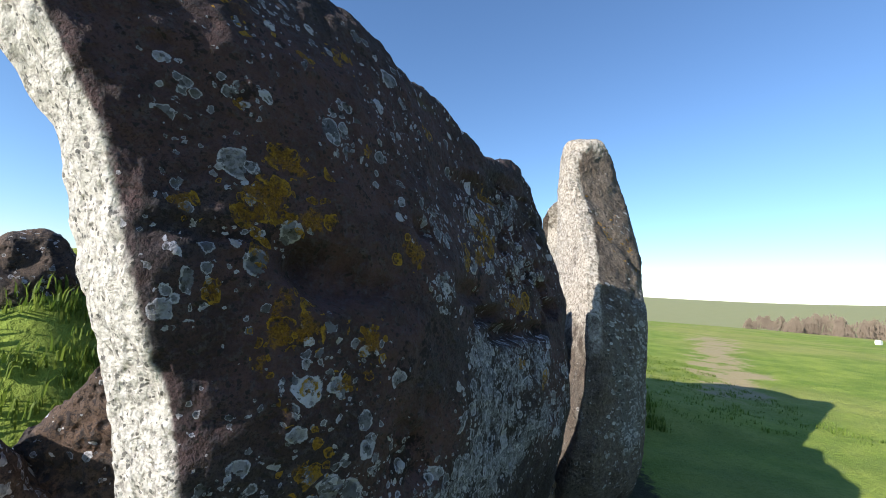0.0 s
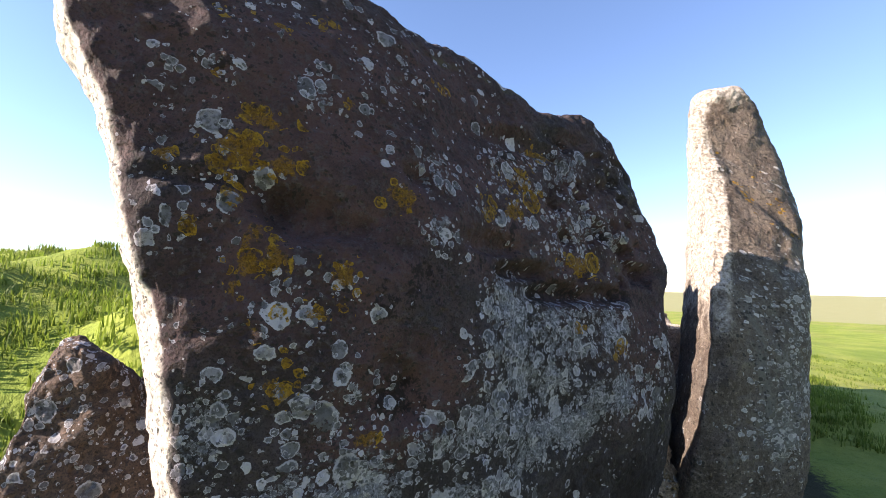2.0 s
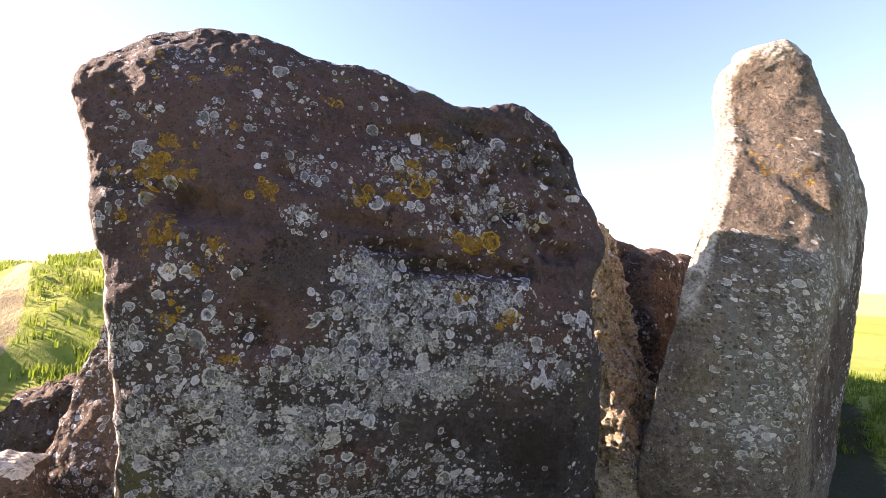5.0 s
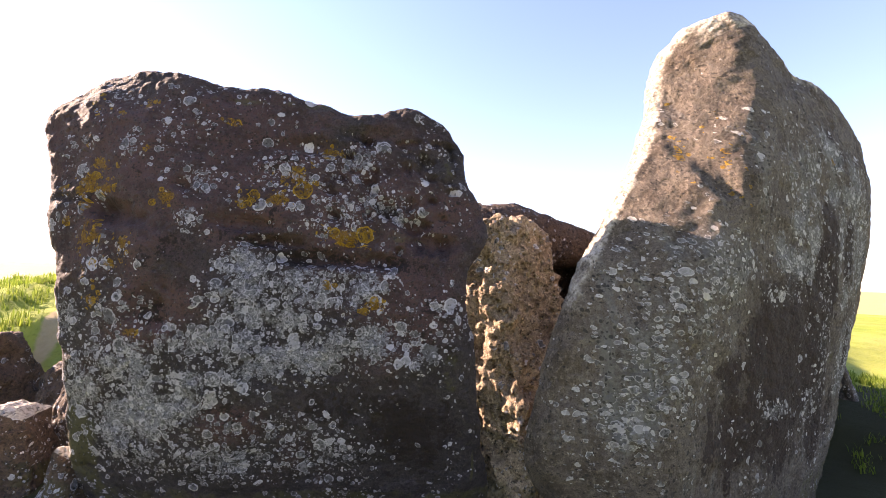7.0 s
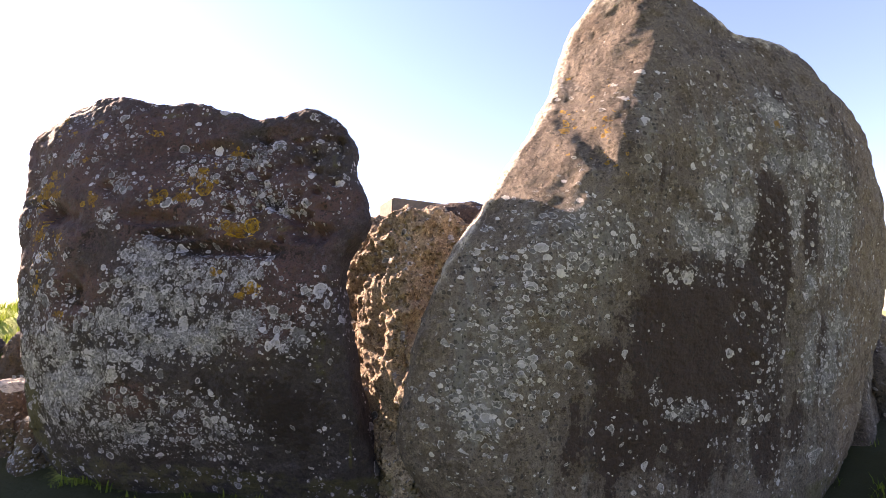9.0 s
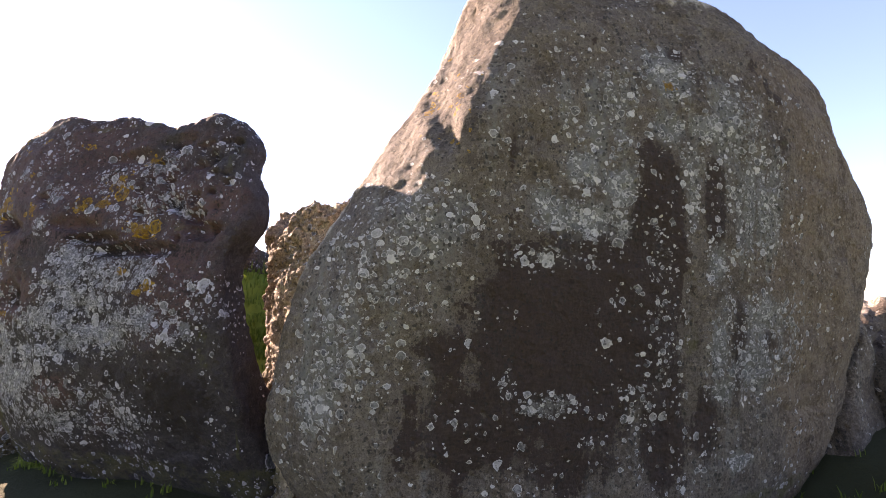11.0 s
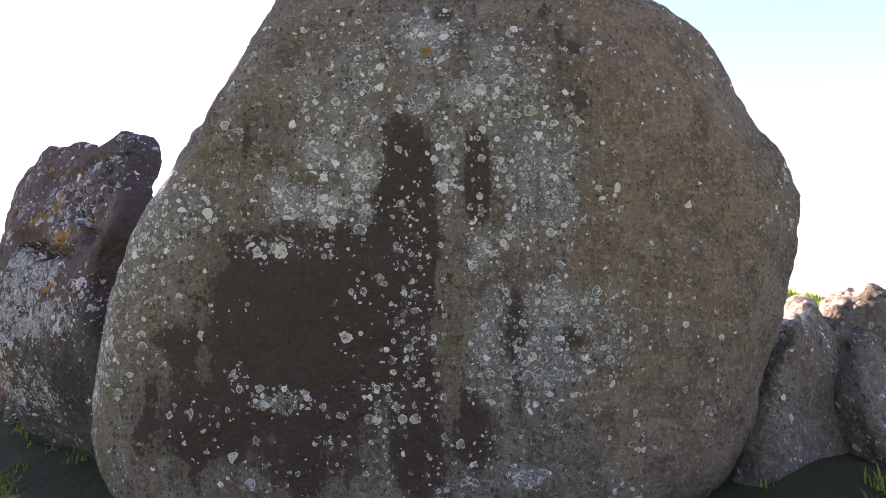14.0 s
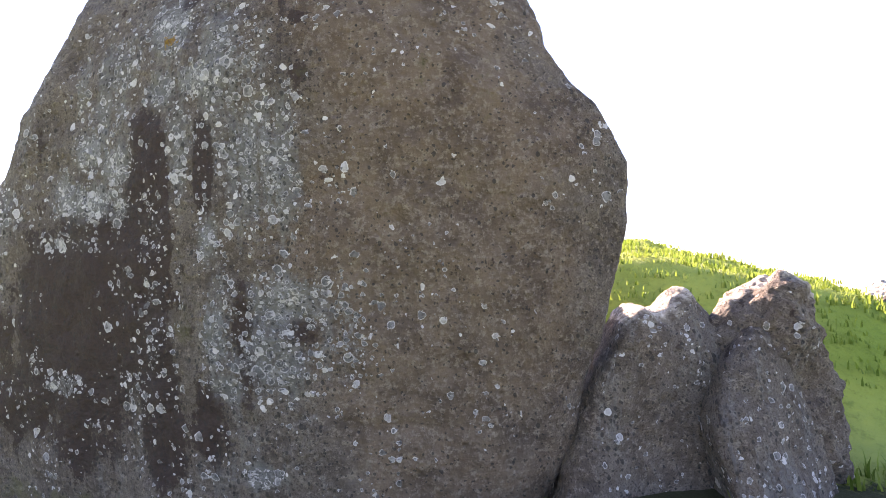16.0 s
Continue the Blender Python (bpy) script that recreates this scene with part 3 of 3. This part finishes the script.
tall_stone = stone(
    "standing_stone", pose(1.45, 6.1, 0, 0, 0, 92), SARSEN_GREY,
    left=[(0, -1.31), (0.15, -1.73), (0.3, -1.73), (0.45, -1.59), (0.6, -1.27), (0.75, -0.9), (0.9, -0.7), (1, -0.67)],
    right=[(0, 1.73), (0.15, 2.16), (0.3, 2.3), (0.45, 2.45), (0.6, 2.49), (0.75, 2.18), (0.9, 1.94), (1, 1.44)],
    top=[(0, 3.29), (0.25, 3.37), (0.5, 3.04), (0.75, 3.04), (1, 3.04)],
    front=[(0, -0.02), (0.1, 0.42), (0.25, 0.49), (0.45, 0.51), (0.65, 0.43), (0.8, 0.27), (0.9, 0.13), (1, -0.08)],
    behind=[(0, 0.55), (0.25, 0.64), (0.5, 0.2), (0.75, 0.26), (1, 0.54)],
    belly=[(0, -0.26), (0.25, -0.17), (0.5, -0.09), (0.75, -0.09), (1, -0.34)],
    spine=[(0, 0.04), (0.33, -0.2), (0.66, -0.31), (1, -0.34)],
    n=165, square=8.0, rough=(0.02, 0.014, 0.007), seed=2,
    dents=[(1.5, 0.45, 0.3, 0.03, 0.02), (0.1, 2.95, 0.25, 0.08, 0.03), (-0.85, 2.1, 0.06, 0.22, 0.06), (-0.75, 2.7, 0.06, 0.15, 0.04), (-0.8, 2.42, 0.05, 0.05, 0.04), (1.35, 1.9, 0.15, 0.1, 0.015), (1.7, 1.6, 0.2, 0.08, 0.015)],
    pale=0.015, gold=0.0, dark=0.03, moss=0.05, sun_tint=0.75, sun_tint_from=0.42, sun_tint_top=0.8, sun_tint_back=1.0, thin=0.16, lean=0.2,
    pale_at=GREY_CRUST_A + GREY_CRUST_B,
    gold_at=[(0.39, 2.3, 0.042, 0.034, 1), (-0.82, 2.1, 0.08, 0.22, 0.5), (-0.72, 2.5, 0.06, 0.15, 0.4)],
    dark_at=[(-0.23, 0.81, 0.514, 0.61, 1.15), (0.06, 1.23, 0.306, 0.296, 1.1), (-0.76, 0.49, 0.315, 0.29, 0.8), (0.34, 0.41, 0.167, 0.332, 1), (-0.22, 1, 0.333, 0.264, 1.2), (-0.31, 1.07, 0.245, 0.159, 1.1), (0.16, 1, 0.263, 0.389, 1.3), (0.31, 1.49, 0.143, 0.414, 1.4), (-0.05, 0.7, 0.358, 0.239, 1.1), (-0.49, 0.91, 0.101, 0.252, 0.9), (-0.84, 0.86, 0.133, 0.124, 0.9), (-0.46, 0.44, 0.385, 0.238, 0.9), (0.32, 0.67, 0.137, 0.328, 1.2), (0.64, 1.65, 0.063, 0.23, 1.25), (1.09, 0.89, 0.118, 0.07, 0.85), (0.47, 2.5, 0.05, 0.056, 1), (1.12, 2.29, 0.05, 0.042, 1), (0.83, 0.83, 0.068, 0.336, 0.75), (-0.47, 1.92, 0.138, 0.17, 0.5), (0.61, 0.44, 0.132, 0.222, 0.8), (-0.69, 1.39, 0.165, 0.125, 0.45), (1.09, 2.12, 0.115, 0.324, 0.5)],
    moss_at=[(0.48, 0.89, 0.085, 0.17, 0.6), (1.2, 2.21, 0.235, 0.519, 0.4), (1.74, 1.82, 0.442, 0.68, 0.35), (0.53, 1.52, 0.07, 0.163, 0.4), (-1.08, 0.8, 0.172, 0.108, 0.4)],
    tone_at=[(1.72, 1.49, 0.573, 1.29, 1), (1.63, 0.39, 0.476, 0.601, 1), (1.47, 2.28, 0.422, 0.481, 0.8)])
tagged(tall_stone, "tall pointed grey sarsen with dark streaks and pale lichen", "standing stone", "blocking stones of the tomb front")

# ---------------------------------------------------------------- passage, roof slabs and low stones
portal = stone("portal_stone", pose(0.45, 4.7, 0, 0, 0, 6), SARSEN_TAN,
               left=[(0, -0.67), (0.33, -0.71), (0.66, -0.76), (1, -0.62)], right=[(0, 0.62), (0.33, 0.5), (0.66, 0.29), (1, 0.15)],
               top=[(0, 1.95), (0.25, 1.78), (0.5, 1.65), (0.75, 1.68), (1, 1.88)], front=[(0, 0.5), (0.5, 0.48), (1, 0.25)], behind=[(0, 0.17), (0.5, 0.3), (1, 0.4)],
               belly=[(0, 0.05), (0.5, 0.10), (1, 0.11)], spine=[(0, 0.02), (1, -0.15)], n=130, square=13.0, rough=(0.035, 0.06, 0.03), seed=3, pale=0.08, dark=0.1, moss=0.0,
               moss_at=[(-0.1, 0.3, 0.15, 0.4, 0.9)], sun_tint_top=0.15)
tagged(portal, "rough pitted brown sarsen between the two great stones", "standing stone")
roof_slab = stone("capstone", pose(-0.7, 5.6, 0, 0, 0, 90), SARSEN_BROWN,
                  left=[(0, -1.52), (0.33, -1.45), (0.66, -1.17), (1, -0.89)], right=[(0, 2.14), (0.33, 2.11), (0.66, 1.81), (1, 1.32)],
                  top=[(0, 2.06), (0.25, 2.14), (0.5, 1.99), (0.75, 1.88), (1, 1.8)], front=[(0, 0.1), (0.5, 0.46), (1, 0.6)], behind=[(0, 0.5), (0.5, 0.6), (1, 0.5)],
                  belly=[(0, 0.2), (0.5, 0.26), (1, 0.18)], spine=[(0, 0.03), (1, -0.11)], n=60, square=6.0, rough=(0.03, 0.018, 0.008), seed=4, bottom=1.5, pale=0.08, dark=0.35, moss=0.0)
tagged(roof_slab, "dark flat roof slab over the tomb passage", "capstone", "roof slabs of the tomb")
for x, y, turn, seed in ((-1.0, 4.3, 95, 41), (-1.0, 6.8, 85, 42), (-1.25, 5.2, 92, 43), (-1.2, 6.0, 88, 44), (-0.5, 7.15, 84, 45), (-0.75, 6.3, 90, 46), (0.3, 6.35, 92, 47), (0.22, 7.2, 88, 48)):
    s = stone("passage_stone", pose(x, y, 0, 0, 0, turn), SARSEN_BROWN, left=[(0, -0.45), (1, -0.4)], right=[(0, 0.45), (1, 0.4)], top=[(0, 1.75), (0.5, 1.78), (1, 1.75)],
              front=[(0, 0.2), (1, 0.2)], behind=[(0, 0.3), (1, 0.3)], belly=[(0, 0), (1, 0)], spine=[(0, 0), (1, 0)], n=40, seed=seed, pale=0.1, dark=0.5)
    tagged(s, "dark brown upright stone carrying the roof slab", "standing stone", "uprights of the passage")


def boulder(name, x, y, z, turn, w, h, t, seed, material, label, category, group="", peak=0.5, **more):
    """A lower upright stone or boulder of half width w, height h and half thickness t."""
    ob = stone(name, pose(x, y, z, 0, 0, turn), material, left=[(0, -w), (0.5, -w * 0.95), (1, -w * 0.6)], right=[(0, w), (0.5, w * 0.92), (1, w * 0.55)],
               top=[(0, h * 0.82), (peak, h), (1, h * 0.84)], front=[(0, t * 0.7), (0.5, t), (1, t * 0.7)], behind=[(0, t * 0.7), (0.5, t), (1, t * 0.7)],
               belly=[(0, 0.04), (1, -0.05)], spine=[(0, 0.04), (1, -0.05)], seed=seed, **more)
    return tagged(ob, label, category, group)


slab = stone("leaning_stone", pose(-1.0, 1.9, 0, 0, 0, 60), SARSEN_BROWN,
             left=[(0, -0.34), (0.33, -0.28), (0.66, -0.2), (1, -0.1)], right=[(0, 0.62), (0.4, 0.5), (0.75, 0.36), (0.9, 0.24), (1, 0.1)],
             top=[(0, 1.18), (0.5, 1.2), (1, 1.14)], front=[(0, 0.07), (0.5, 0.11), (1, 0.06)], behind=[(0, 0.1), (0.5, 0.13), (1, 0.1)],
             belly=[(0, 0.22), (0.5, 0.03), (1, -0.19)], spine=[(0, -0.2), (1, 0.19)], n=80, square=10.0, rough=(0.03, 0.035, 0.01), seed=5, thin=0.15, pale=0.42, dark=0.3, moss=0.02)
tagged(slab, "brown pointed side stone spotted with white lichen", "standing stone")
side_stone = stone("passage_stone", pose(-0.88, 2.38, 0, 0, 0, 15), SARSEN_BROWN,
                   left=[(0, -0.42), (0.5, -0.38), (1, -0.3)], right=[(0, 0.42), (1, 0.4)], top=[(0, 1.0), (0.3, 1.18), (0.6, 1.36), (1, 1.45)],
                   front=[(0, 0.1), (0.5, 0.15), (1, 0.1)], behind=[(0, 0.15), (1, 0.15)], belly=[(0, 0), (1, 0)], spine=[(0, 0), (1, 0)], n=60, square=10.0, rough=(0.04, 0.05, 0.015), seed=49, pale=0.12, dark=0.4, moss=0.05)
tagged(side_stone, "dark brown side stone under the turf behind the slab", "standing stone")
boulder("low_stone", -0.8, 1.42, -0.05, 75, 0.27, 0.45, 0.22, 6, SARSEN_BROWN, "low flat-topped block with a sunlit pale top", "stone", n=50, square=16.0, rough=(0.03, 0.03, 0.012), pale=0.06, dark=0.15, moss=0.25, sun_tint_top=1.0)
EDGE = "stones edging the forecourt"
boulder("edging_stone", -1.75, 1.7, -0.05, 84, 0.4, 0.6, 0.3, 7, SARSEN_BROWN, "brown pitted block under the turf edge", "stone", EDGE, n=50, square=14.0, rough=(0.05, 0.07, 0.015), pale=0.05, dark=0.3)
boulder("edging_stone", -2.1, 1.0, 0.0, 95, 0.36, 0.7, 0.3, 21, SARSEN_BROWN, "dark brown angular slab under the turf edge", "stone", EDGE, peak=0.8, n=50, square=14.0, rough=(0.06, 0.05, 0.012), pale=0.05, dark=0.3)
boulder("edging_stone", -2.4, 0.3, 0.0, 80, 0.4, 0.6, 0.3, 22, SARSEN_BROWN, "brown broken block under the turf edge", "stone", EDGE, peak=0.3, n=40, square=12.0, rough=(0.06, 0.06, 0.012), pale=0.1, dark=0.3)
boulder("small_rock", -0.42, 1.82, -0.02, 40, 0.12, 0.2, 0.1, 12, SARSEN_BROWN, "small pale rock at the foot of the slab", "rock", n=24, square=9.0, rough=(0.03, 0.04, 0.01), pale=0.5, dark=0.0, sun_tint_top=1.0)
boulder("roof_boulder", -2.35, 3.25, float(ground_height(np.array(-2.35), np.array(3.25))) - 0.08, 60, 0.3, 0.34, 0.27, 13, SARSEN_BROWN, "dark rough boulder lying on top of the mound", "boulder", n=40, square=8.0, pale=0.2, dark=0.5)

FRONT = "smaller stones of the tomb front"
f_one = stone("facade_stone", pose(0.8, 8.75, 0, 0, 0, 100), SARSEN_GREY,
              left=[(0, -0.8), (0.33, -0.58), (0.66, -0.42), (1, -0.22)], right=[(0, 0.56), (0.33, 0.44), (0.66, 0.39), (1, 0.14)],
              top=[(0, 1.02), (0.25, 1.0), (0.5, 0.98), (0.75, 1.05), (1, 1.17)], front=[(0, 0.42), (0.5, 0.26), (1, 0.12)], behind=[(0, 0.19), (0.5, 0.26), (1, 0.3)],
              belly=[(0, 0.04), (0.5, -0.1), (1, -0.07)], spine=[(0, -0.1), (1, 0.1)], n=70, rough=(0.03, 0.02, 0.008), seed=8, pale=0.06, dark=0.12, sun_tint_top=0.62)
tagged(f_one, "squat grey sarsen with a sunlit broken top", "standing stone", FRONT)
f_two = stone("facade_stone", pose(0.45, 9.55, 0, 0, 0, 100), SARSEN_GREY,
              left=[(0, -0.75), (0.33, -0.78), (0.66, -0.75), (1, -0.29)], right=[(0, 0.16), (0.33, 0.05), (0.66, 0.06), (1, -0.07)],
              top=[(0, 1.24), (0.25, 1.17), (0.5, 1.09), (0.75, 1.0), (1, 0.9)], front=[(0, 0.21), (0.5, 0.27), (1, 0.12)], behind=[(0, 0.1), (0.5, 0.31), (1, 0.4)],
              belly=[(0, -0.07), (0.5, 0), (1, 0.01)], spine=[(0, 0.04), (1, -0.12)], n=70, rough=(0.04, 0.045, 0.015), seed=9, pale=0.12, dark=0.2, sun_tint_top=0.6, sun_tint=0.5)
tagged(f_two, "craggy sarsen with a white speckled sunlit crest", "standing stone", FRONT)
f_three = stone("facade_stone", pose(0.85, 9.5, 0, 0, 0, 100), SARSEN_GREY,
                left=[(0, -0.5), (0.33, -0.57), (0.66, -0.6), (1, -0.35)], right=[(0, 0.12), (0.33, 0.04), (0.66, 0.03), (1, 0.0)],
                top=[(0, 0.98), (0.25, 0.92), (0.5, 0.86), (0.75, 0.84), (1, 0.82)], front=[(0, 0.24), (0.5, 0.15), (1, -0.14)], behind=[(0, 0.14), (0.5, 0.35), (1, 0.26)],
                belly=[(0, 0.1), (0.5, -0.05), (1, -0.29)], spine=[(0, 0.06), (1, -0.1)], n=60, rough=(0.02, 0.015, 0.007), seed=10, pale=0.1, dark=0.25)
tagged(f_three, "low rounded grey sarsen against its neighbours", "standing stone", FRONT)
boulder("facade_stone", -1.55, 10.75, float(ground_height(np.array(-1.55), np.array(10.75))) - 0.62, 100, 0.2, 0.8, 0.2, 11, SARSEN_GREY, "small pale upright sarsen standing in the mound turf", "standing stone", FRONT, n=50, rough=(0.04, 0.04, 0.012), pale=0.3, dark=0.1, sun_tint_top=1.0)


def box(name, size, m, material, bevel=0.01):
    bm = bmesh.new()
    bmesh.ops.create_cube(bm, size=1.0)
    bmesh.ops.scale(bm, vec=size, verts=bm.verts)
    bmesh.ops.bevel(bm, geom=bm.edges, offset=bevel, segments=2, affect="EDGES")
    me = bpy.data.meshes.new(name)
    bm.to_mesh(me)
    bm.free()
    me.materials.append(material)
    ob = new(name, me)
    ob.matrix_world = m
    return ob


tagged(box("concrete_block", (0.5, 0.8, 0.2), pose(-1.2, 4.95, 2.15, 0, 0, 8), CONCRETE, 0.015), "plain concrete roof light casing on the mound", "concrete block")
tagged(box("marker_stone", (0.3, 0.3, 0.3), pose(24.0, 32.5, float(ground_height(np.array(24.0), np.array(32.5))) + 0.14, 0, 0, 30), WHITE_PAINT, 0.03), "small white marker block standing in the field", "marker")


# ---------------------------------------------------------------- grass and the far wood
def turf_at(x, y):
    """Height of the turf with its tussocks."""
    z = float(ground_height(np.array(x), np.array(y)))
    if abs(x) < 17 and abs(y) < 17:
        t = min(max((-x - 0.5) / 2.5, 0), 1)
        z += noise.fractal(Vector((x, y, 0)) * 1.6, 0.8, 2.1, 4) * (0.03 + 0.1 * t * t * (3 - 2 * t))
    return z


def build_grass():
    rng = np.random.default_rng(7)
    verts, faces = [], []

    def clump(x, y, tall, blades, spread):
        z = turf_at(x, y) - 0.02
        for _ in range(blades):
            a, r = rng.uniform(0, 6.283), spread * math.sqrt(rng.uniform(0, 1))
            bx, by = x + r * math.cos(a), y + r * math.sin(a)
            h, out, wide = tall * rng.uniform(0.5, 1.1), rng.uniform(0.1, 0.6), rng.uniform(0.004, 0.009)
            d = rng.uniform(0, 6.283)
            dx, dy = math.cos(d), math.sin(d)
            k = len(verts)
            mx, my, mz = bx + out * h * 0.25 * dx, by + out * h * 0.25 * dy, z + h * 0.6
            verts.extend(((bx - dy * wide, by + dx * wide, z), (bx + dy * wide, by - dx * wide, z), (mx + dy * wide * 0.7, my - dx * wide * 0.7, mz), (mx - dy * wide * 0.7, my + dx * wide * 0.7, mz),
                          (bx + out * h * dx, by + out * h * dy, z + h)))
            faces.extend(((k, k + 1, k + 2, k + 3), (k + 3, k + 2, k + 4)))

    def scatter(count, x0, x1, y0, y1, tall, blades, spread):
        for _ in range(count):
            x, y = rng.uniform(x0, x1), rng.uniform(y0, y1)
            lie = 1.15 - 0.055 * (x + 2)
            if abs(y - lie) < 0.2 and x < -2:
                continue
            if -1.5 < x < 0.6 and 0.4 < y < 2.1 and rng.uniform() < 0.9:
                continue
            if rng.uniform() < 0.85 * float(foot_of_stones(np.array(x), np.array(y))):
                continue
            clump(x, y, tall * rng.uniform(0.6, 1.3), blades, spread)

    scatter(2200, -9, -1.2, -1.5, 4.5, 0.11, 20, 0.12)
    scatter(500, -2.6, -0.8, 1.6, 4.0, 0.09, 18, 0.12)
    scatter(2300, -7, -0.2, 7.0, 12.0, 0.065, 20, 0.14)
    scatter(300, -3, -0.8, 4.0, 7.5, 0.14, 16, 0.1)
    scatter(900, -0.2, 3.0, -0.5, 3.6, 0.09, 14, 0.08)
    scatter(900, 0.3, 3.0, 7.6, 11.0, 0.1, 14, 0.08)
    scatter(700, 1.6, 6.0, 8.0, 16.0, 0.07, 12, 0.1)
    ob = mesh_object("grass", verts, faces, BLADES, False)
    return tagged(ob, "rough green tussocky grass on mound and turf", "grass", kind="stuff")


build_grass()


def build_wood():
    """A belt of bare winter shrubs and trees at the far side of the field."""
    rng = np.random.default_rng(11)
    verts, faces = [], []
    for i in range(150):
        far = rng.uniform(235, 300)
        a = radians(rng.uniform(38, 63.5))
        if a > radians(60) and rng.uniform() < 0.5:
            continue
        x, y = far * math.cos(a), far * math.sin(a)
        z = float(ground_height(np.array(x), np.array(y)))
        tall = rng.uniform(5, 10.5) * (0.75 if a > radians(58) else 1.0)
        wide = tall * rng.uniform(0.4, 0.6)
        for _ in range(130):
            d, h = rng.uniform(0, 6.283), rng.uniform(0.05, 1) ** 0.8
            r = wide * math.sqrt(rng.uniform(0, 1)) * math.sin(math.pi * min(0.95, 0.25 + 0.7 * h))
            bx, by, bz = x + r * math.cos(d), y + r * math.sin(d), z + tall * h
            length, thick, tilt = rng.uniform(0.8, 2.2), rng.uniform(0.05, 0.16), rng.uniform(-0.6, 0.6)
            k = len(verts)
            verts.extend(((bx - thick, by + thick, bz - length / 2), (bx + thick, by - thick, bz - length / 2), (bx + tilt * length * 0.5, by - tilt * length * 0.5, bz + length / 2)))
            faces.append((k, k + 1, k + 2))
        k = len(verts)
        verts.extend(((x - 0.2, y + 0.2, z - 1), (x + 0.2, y - 0.2, z - 1), (x, y, z + tall * 0.8)))
        faces.append((k, k + 1, k + 2))
    ob = mesh_object("far_wood", verts, faces, BARK, False)
    return tagged(ob, "belt of bare brown winter trees beyond the field", "trees", kind="stuff")


build_wood()
